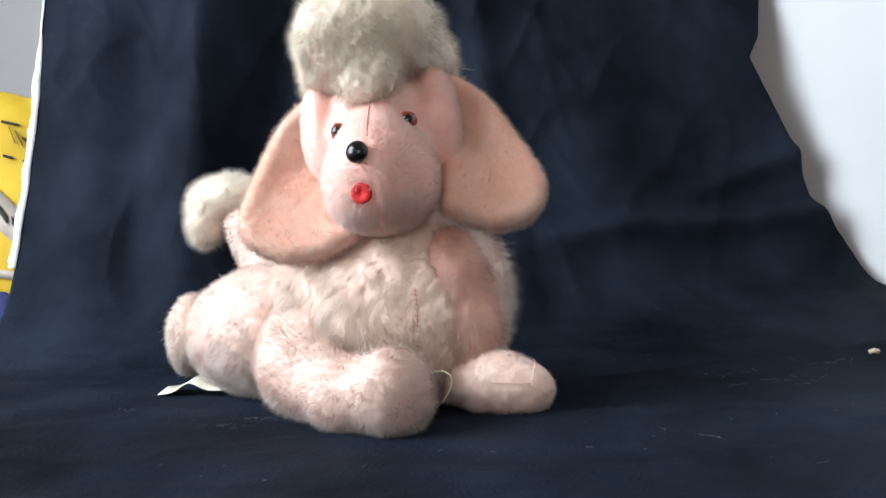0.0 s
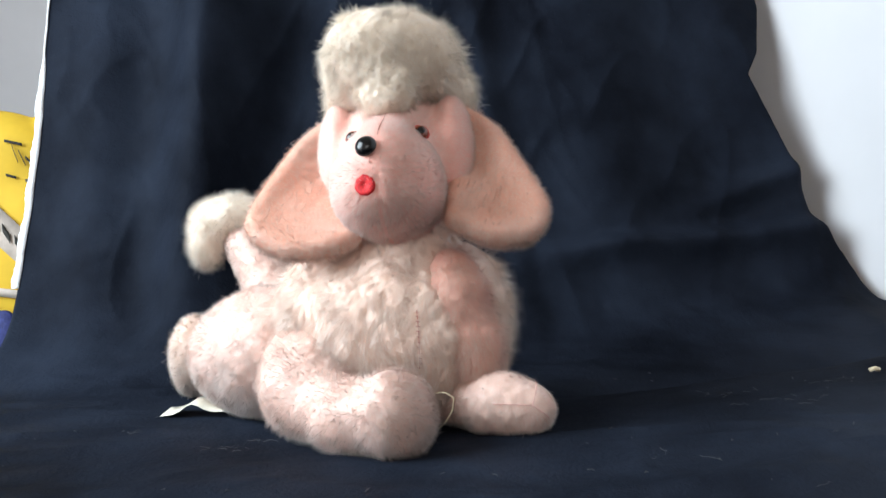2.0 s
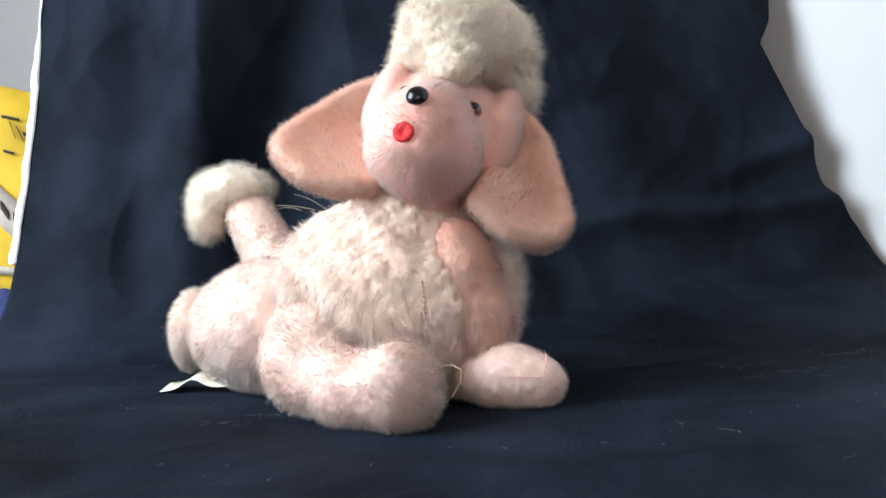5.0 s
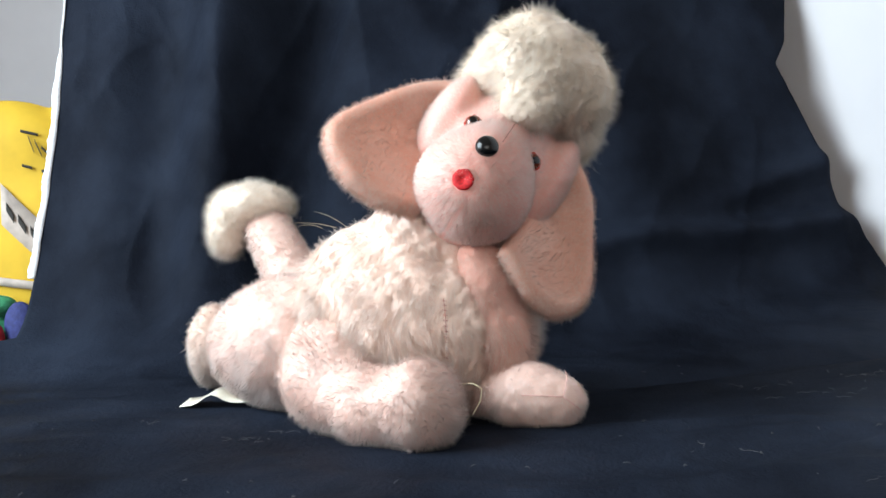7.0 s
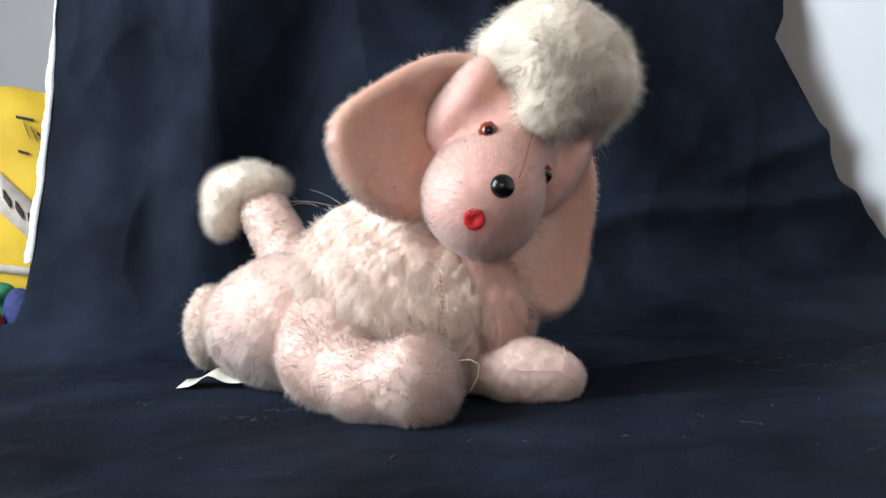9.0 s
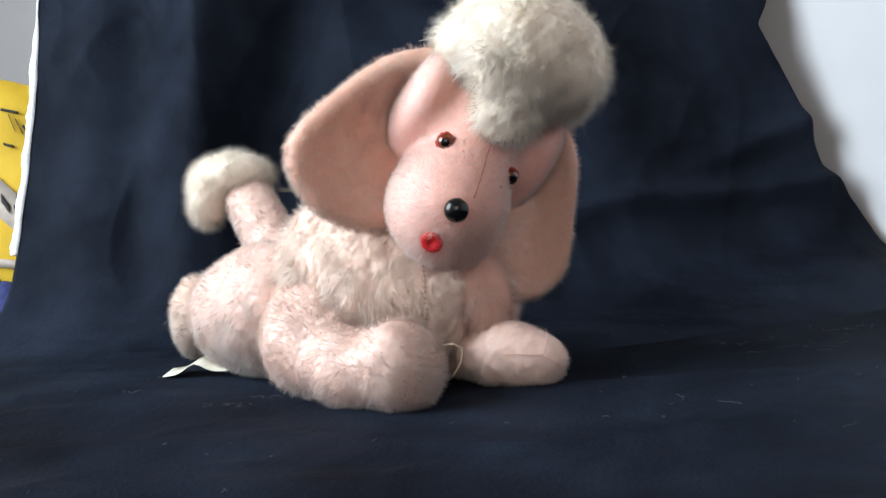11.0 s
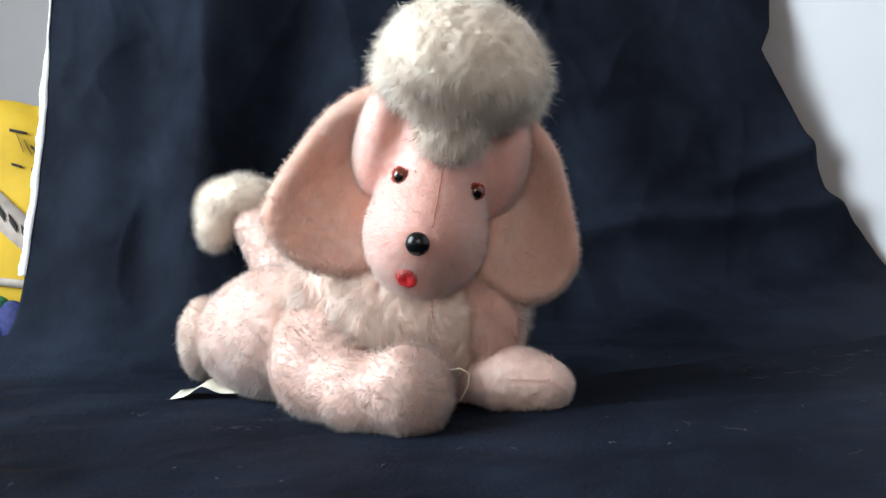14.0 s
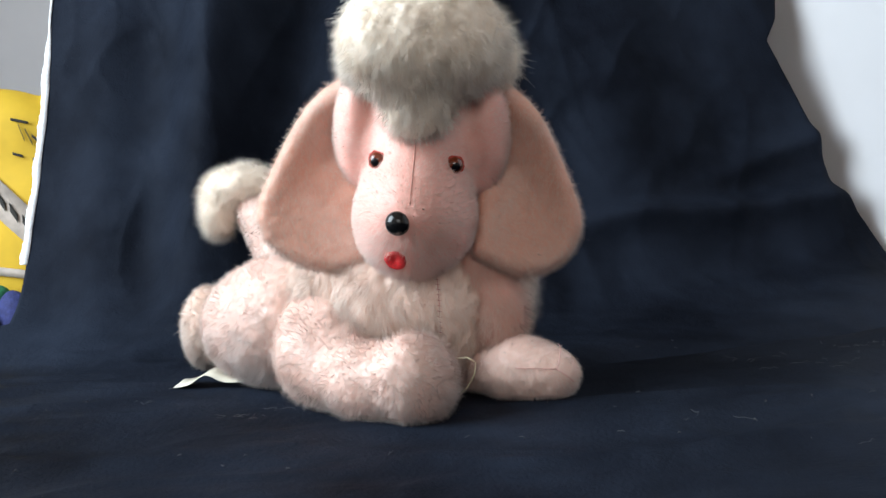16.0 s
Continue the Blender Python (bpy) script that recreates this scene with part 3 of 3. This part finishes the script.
def dome(bm, at, n, radius, height, rings=8, sides=24, mats=(0,), bounds=()):
    """A rounded button on a surface; bounds: the ring numbers at which the next material begins."""
    a = n.orthogonal().normalized()
    b = n.cross(a)
    prev = [bm.verts.new(at + n * height)]
    for i in range(1, rings + 1):
        t = i / rings * math.pi / 2
        ring = [bm.verts.new(at + n * height * math.cos(t) + radius * math.sin(t) * (a * math.cos(k * math.tau / sides) + b * math.sin(k * math.tau / sides))) for k in range(sides)]
        for k in range(sides):
            k2 = (k + 1) % sides
            f = bm.faces.new((prev[0], ring[k], ring[k2]) if i == 1 else (prev[k], ring[k], ring[k2], prev[k2]))
            f.material_index = mats[sum(i > q for q in bounds)]
        prev = ring
    foot = bm.verts.new(at - n * 0.002)
    for k in range(sides):
        bm.faces.new((prev[k], foot, prev[(k + 1) % sides])).material_index = mats[-1]


def face_parts():
    for c in EYES:
        n = Vector((0.28 if c[0] > 0 else -0.28, -0.94, 0.18)).normalized()
        at = Vector(c)
        while head_field(np.array(at)[None])[0] < 0.0004:
            at += n * 0.0004
        at -= n * 0.0020
        bm, rng = bmesh.new(), random.Random(5)
        dome(bm, at + n * 0.0018, n, 0.0042, 0.0036, 9, 24, (0, 1), (3,))
        # Uneven felt collar under the button.
        a = n.orthogonal().normalized()
        b = n.cross(a)
        inner, outer = [], []
        for k in range(28):
            w = a * math.cos(k * math.tau / 28) + b * math.sin(k * math.tau / 28)
            inner.append(bm.verts.new(at + n * 0.0022 + w * 0.0038))
            outer.append(bm.verts.new(at + n * 0.0018 + w * (0.0046 + 0.0007 * rng.random())))
        for k in range(28):
            bm.faces.new((inner[k], outer[k], outer[(k + 1) % 28], inner[(k + 1) % 28])).material_index = 2
        finish("eye", bm, [NOSE, AMBER, RED_EDGE], head, "amber plastic eye with red felt collar")
    at, n = on_surface(NOSE_AT, head_field)
    bm = bmesh.new()
    dome(bm, at + n * 0.0014, n, 0.0058, 0.0046, 10, 28)
    finish("nose", bm, NOSE, head, "glossy black round nose")
    at, n = on_surface(MOUTH_AT, head_field)
    a = n.orthogonal().normalized()
    b = n.cross(a)
    bm, rng, rings = bmesh.new(), random.Random(8), []
    for r, h in ((0.0050, -0.0015), (0.0051, 0.0008), (0.0043, 0.0014), (0.0026, 0.0012), (0.0014, 0.0007), (0.0009, 0.0004)):
        rings.append([bm.verts.new(at + n * (h + 0.0004) + r * (1 + 0.08 * rng.random()) * (a * math.cos(k * math.tau / 22) + b * math.sin(k * math.tau / 22))) for k in range(22)])
    for r0, r1 in zip(rings, rings[1:]):
        for k in range(22):
            bm.faces.new((r0[k], r0[(k + 1) % 22], r1[(k + 1) % 22], r1[k]))
    bm.faces.new(rings[-1])
    bmesh.ops.recalc_face_normals(bm, faces=bm.faces)
    finish("mouth", bm, RED_FELT, head, "red felt mouth with small hole")
    # Sewn line down the bridge of the nose.
    bm = bmesh.new()
    pts = [on_surface(on_head(0.0, -0.03 - 0.035 * i / 14, 0.016 - 0.016 * i / 14), head_field, 0.0002)[0] for i in range(15)]
    tube(bm, pts, 0.00025)
    finish("seam", bm, THREAD, head)


face_parts()

def knot_length(p):
    return 0.0074 * (1 + 0.30 * np.sin(p[:, 0] * 160 + 2 * np.sin(p[:, 2] * 130)) * np.sin(p[:, 1] * 140 + 1.0))


def comb_knot(p, n):
    return n * 0.40 + np.array([0.05, -0.12, -0.50])


furry("topknot", knot_field, on_head(-0.05, -0.06, 0.015), on_head(0.05, 0.035, 0.10), CREAM, head, 1.7, knot_length, 0.00018, comb_knot,
      0.22, 0.0026, None, 0.22, "fluffy cream topknot", 12, tufts=0.0005)


def ear(s, edge, seed):
    """A flap hung from behind the cheek; edge: its outline from the crown round the tip to the throat."""
    pts = np.array([on_head(s * x, y, z) for x, y, z in edge])
    root = np.array(on_head(s * 0.036, 0.002, 0.002))
    mid = pts.mean(0)
    pts = mid + (pts - mid) * 0.82
    fine = [pts[0]]
    for i in range(len(pts) - 1):
        p0, p1, p2, p3 = pts[max(i - 1, 0)], pts[i], pts[i + 1], pts[min(i + 2, len(pts) - 1)]
        for t in (0.33, 0.67, 1.0):
            fine.append(0.5 * (2 * p1 + (p2 - p0) * t + (2 * p0 - 5 * p1 + 4 * p2 - p3) * t**2 + (3 * p1 - p0 - 3 * p2 + p3) * t**3))
    slabs = [flap(a, b, root, 0.0060) for a, b in zip(fine, fine[1:])]

    def field(p):
        return np.min([f(p) for f in slabs], 0)
    furry("ear", field, np.minimum(pts.min(0), root) - 0.015, np.maximum(pts.max(0), root) + 0.015, EAR, head, 3.6, 0.0042, 0.00019, comb_short, 0.36, 0.0024, None, 0.0,
          "floppy peach-pink plush ear", seed, tufts=0.0001)


ear(-1, ((0.034, 0.004, 0.040), (0.054, 0.000, 0.024), (0.071, -0.012, -0.006), (0.082, -0.029, -0.037), (0.062, -0.037, -0.055), (0.036, -0.037, -0.058), (0.016, -0.032, -0.051)), 13)
ear(1, ((0.034, 0.006, 0.040), (0.053, 0.003, 0.024), (0.070, -0.004, -0.006), (0.083, -0.014, -0.036), (0.074, -0.024, -0.054), (0.052, -0.034, -0.056), (0.030, -0.037, -0.045)), 14)


def toy_details():
    # Chest seam with its stitches.
    bm = bmesh.new()
    pts = [on_surface((-0.0045 + 0.06 * (z - 0.06), -0.06, z), torso_field, 0.0015)[0] for z in np.linspace(0.088, 0.026, 24)]
    tube(bm, pts, 0.00022)
    for p in pts[1::2]:
        tube(bm, [p + Vector((-0.0011, 0, 0.0003)), p + Vector((0, -0.0004, 0)), p + Vector((0.0011, 0, -0.0002))], 0.0002, 5)
    finish("seam", bm, THREAD, torso)
    # Sewn lines over the far paw.
    bm = bmesh.new()
    for line in (((0.022, -0.034, 0.020), (0.046, -0.034, 0.018)), ((0.046, -0.034, 0.018), (0.056, -0.030, 0.008)), ((0.046, -0.034, 0.018), (0.052, -0.016, 0.032))):
        a, b = (np.array(v) for v in line)
        tube(bm, [on_surface(a + (b - a) * t, far_leg, 0.0014)[0] for t in np.linspace(0, 1, 9)], 0.0003)
    finish("seam", bm, PINK_THREAD, poodle)
    # Loop of thread between the forelegs.
    bm = bmesh.new()
    tube(bm, [(-0.004, -0.012, 0.022), (0.002, -0.020, 0.0235), (0.006, -0.022, 0.021), (0.005, -0.022, 0.015), (0.001, -0.024, 0.009), (-0.003, -0.025, 0.006)], 0.00032)
    finish("thread", bm, PALE_THREAD, poodle)
    # Sewn-in label lying on the cloth.
    bm, rows = bmesh.new(), []
    for i in range(13):
        t = i / 12
        x, y = -0.176 + 0.052 * t, 0.094 - 0.014 * t
        z = 0.0012 + 0.006 * ridge(t, 0.42, 0.16) + 0.003 * t
        rows.append([bm.verts.new((x + 0.006 * k - 0.004 * (1 - t) * k, y + 0.017 * k * (1 - 0.3 * t), z + 0.002 * k)) for k in (-0.5, 0, 0.5)])
    for r0, r1 in zip(rows, rows[1:]):
        for k in (0, 1):
            bm.faces.new((r0[k], r1[k], r1[k + 1], r0[k + 1]))
    lab = finish("label", bm, LABEL, poodle, "creased cream satin label")
    lab.modifiers.new("thickness", "SOLIDIFY").thickness = 0.0004
    # Stray hairs standing off the back.
    bm = bmesh.new()
    for x, dx, dz in ((-0.072, -0.030, 0.010), (-0.066, -0.018, 0.016), (-0.080, -0.014, 0.008)):
        p = np.array((x, 0.066, 0.104))
        tube(bm, [p + np.array((dx * t, 0.0, dz * t - 0.006 * t * t)) for t in np.linspace(0, 1, 8)], 0.00016, 4, 0.4)
    finish("stray_hair", bm, PALE_THREAD, torso)


toy_details()


# ---------------------------------------------------------------- behind the cloth
def yellow_bundle():
    thing = tagged(new("yellow_bag"), "bright yellow printed fabric bag standing behind black cloth", "bag")
    thing.location.x = 0.018
    field = blend(0.02, lump((-0.545, 0.665, 0.10), (0.135, 0.055, 0.165)), lump((-0.56, 0.655, 0.22), (0.085, 0.04, 0.055)), lump((-0.462, 0.660, 0.268), (0.028, 0.022, 0.026)))
    verts, quads = skin(above(field, -0.016), (-0.72, 0.58, -0.03), (-0.39, 0.74, 0.33), 0.007)
    me = bpy.data.meshes.new("body")
    me.from_pydata(verts.tolist(), [], quads.tolist())
    me.polygons.foreach_set("use_smooth", [True] * len(me.polygons))
    me.materials.append(YELLOW)
    new("body", me).parent = thing

    def strip(name, x0, z0, x1, z1, half, mat, lift=0.003):
        bm, rows = bmesh.new(), []
        for i in range(9):
            t = i / 8
            row = []
            for k in (-1, 1):
                x, z = x0 + (x1 - x0) * t, z0 + (z1 - z0) * t + k * half
                p, _ = on_surface((x, 0.58, z), field)
                p, n = on_surface((x, p.y, z), field, lift)
                row.append(bm.verts.new(p))
            rows.append(row)
        for r0, r1 in zip(rows, rows[1:]):
            bm.faces.new((r0[0], r1[0], r1[1], r0[1]))
        ob = finish(name, bm, mat, thing)
        ob.modifiers.new("thickness", "SOLIDIFY").thickness = 0.001
    # Black script, too blurred to read, as plain strokes.
    for x0, z0, x1, z1, half in ((-0.520, 0.234, -0.501, 0.229, 0.0016), (-0.512, 0.228, -0.506, 0.208, 0.0014), (-0.505, 0.222, -0.498, 0.204, 0.0016), (-0.498, 0.214, -0.486, 0.200, 0.0018),
                                 (-0.499, 0.186, -0.473, 0.184, 0.0018), (-0.488, 0.180, -0.480, 0.164, 0.0018), (-0.478, 0.178, -0.470, 0.160, 0.0016), (-0.520, 0.194, -0.509, 0.190, 0.0016)):
        strip("print_mark", x0, z0, x1, z1, half, PRINT)
    strip("ribbon", -0.545, 0.150, -0.470, 0.070, 0.024, BEIGE, 0.004)
    for k in range(5):
        strip("print_mark", -0.538 + 0.013 * k, 0.146 - 0.014 * k, -0.530 + 0.013 * k, 0.132 - 0.014 * k, 0.005, PRINT, 0.006)
    strip("ribbon", -0.560, 0.062, -0.470, 0.045, 0.005, BEIGE, 0.004)


yellow_bundle()


def small_toy(name, label, mat, lumps):
    field = blend(0.008, *[lump(c, r) for c, r in lumps])
    pts = np.array([c for c, _ in lumps])
    verts, quads = skin(above(field, -0.016), pts.min(0) - 0.05, pts.max(0) + 0.05, 0.004)
    me = bpy.data.meshes.new(name)
    me.from_pydata(verts.tolist(), [], quads.tolist())
    me.polygons.foreach_set("use_smooth", [True] * len(me.polygons))
    me.materials.append(mat)
    tagged(new(name, me), label, "soft toy")


small_toy("soft_toy", "green soft toy lying beside yellow bag", GREEN, [((-0.530, 0.585, 0.034), (0.024, 0.016, 0.012)), ((-0.545, 0.59, 0.004), (0.032, 0.018, 0.022))])
small_toy("soft_toy", "dark blue soft toy lying beside yellow bag", BLUE, [((-0.498, 0.575, 0.010), (0.018, 0.014, 0.028))])
small_toy("soft_toy", "small red soft toy lying beside yellow bag", RED, [((-0.520, 0.560, 0.006), (0.008, 0.008, 0.010)), ((-0.522, 0.562, -0.006), (0.010, 0.010, 0.012))])


# ---------------------------------------------------------------- lint
def lint():
    rng = random.Random(21)
    bm = bmesh.new()

    def fibre(x, y, length, turn, r=0.0001, kink=0.5):
        pts, a = [], turn
        p = Vector((x, y, 0.0022))
        for i in range(6):
            pts.append(p.copy())
            a += rng.uniform(-kink, kink)
            p = p + Vector((math.cos(a), math.sin(a), 0)) * length / 5
            p.z = 0.0022 + 0.0012 * rng.random()
        tube(bm, pts, r, 4)
    for x, y, n in ((-0.106, -0.021, 9), (0.161, 0.036, 8), (0.19, 0.01, 7), (0.143, -0.137, 2), (-0.17, 0.03, 4), (0.23, 0.05, 6), (0.11, -0.10, 3)):
        for _ in range(n):
            fibre(x + rng.gauss(0, 0.012), y + rng.gauss(0, 0.008), rng.uniform(0.003, 0.010), rng.uniform(0, 6.28))
    for _ in range(60):
        fibre(rng.uniform(-0.28, 0.30), rng.uniform(-0.2, 0.12), rng.uniform(0.0008, 0.0035), rng.uniform(0, 6.28), 0.00018)
    tagged(finish("lint", bm, LINT), "pale lint and loose hairs scattered on black cloth", "lint", kind="stuff")
    bm = bmesh.new()
    tube(bm, [(0.263, 0.080, 0.003), (0.266, 0.079, 0.0042), (0.269, 0.080, 0.003)], 0.0016, 6)
    tagged(finish("crumb", bm, PALE_THREAD), "small cream crumb on black cloth", "crumb")


lint()


# ---------------------------------------------------------------- movement
HEAD = [
    (0, -0.0174, 0.0368, 0.0824, -2.25, -5.67, -5.17),
    (0.5, -0.0178, 0.0366, 0.0828, -5.47, -4.87, -5.15),
    (1, -0.0181, 0.0365, 0.0834, -8.43, -3.57, -5.46),
    (1.5, -0.0179, 0.0366, 0.0831, -11.46, -2.17, -6.11),
    (2, -0.0179, 0.0365, 0.0830, -14.35, -0.69, -6.72),
    (2.5, -0.0182, 0.0366, 0.0830, -17.23, 1.09, -7.09),
    (3, -0.0181, 0.0365, 0.0829, -19.89, 3.36, -7.64),
    (3.5, -0.0182, 0.0364, 0.0833, -22.12, 5.24, -7.15),
    (6, -0.0186, 0.0366, 0.0825, -22.94, 27.80, -8.27),
    (6.5, -0.0190, 0.0364, 0.0833, -18.33, 32.14, -4.77),
    (7, -0.0190, 0.0365, 0.0836, -12.18, 36.21, -0.58),
    (7.5, -0.0190, 0.0365, 0.0841, -4.40, 39.13, 5.47),
    (8, -0.0188, 0.0363, 0.0838, 4.48, 40.21, 12.39),
    (8.5, -0.0191, 0.0366, 0.0834, 11.72, 39.83, 17.41),
    (9, -0.0186, 0.0366, 0.0834, 18.15, 38.22, 20.18),
    (9.5, -0.0189, 0.0366, 0.0832, 23.21, 36.78, 21.66),
    (10, -0.0194, 0.0366, 0.0839, 27.74, 35.09, 21.93),
    (12.5, -0.0193, 0.0363, 0.0824, 32.72, 22.47, 12.72),
    (13, -0.0194, 0.0365, 0.0825, 32.76, 20.15, 10.55),
    (13.5, -0.0186, 0.0365, 0.0825, 32.55, 17.90, 7.86),
    (14, -0.0186, 0.0366, 0.0823, 32.02, 15.83, 5.47),
    (14.5, -0.0180, 0.0363, 0.0824, 31.70, 13.54, 3.36),
    (15, -0.0180, 0.0365, 0.0826, 30.98, 11.59, 1.12),
    (15.5, -0.0181, 0.0363, 0.0826, 30.08, 9.65, -0.94),
    (16, -0.0179, 0.0364, 0.0825, 28.95, 7.53, -2.69),
]


def motions():
    walk(head, [(t, pose(x, y, z, rx, ry, rz)) for t, x, y, z, rx, ry, rz in HEAD])


motions()
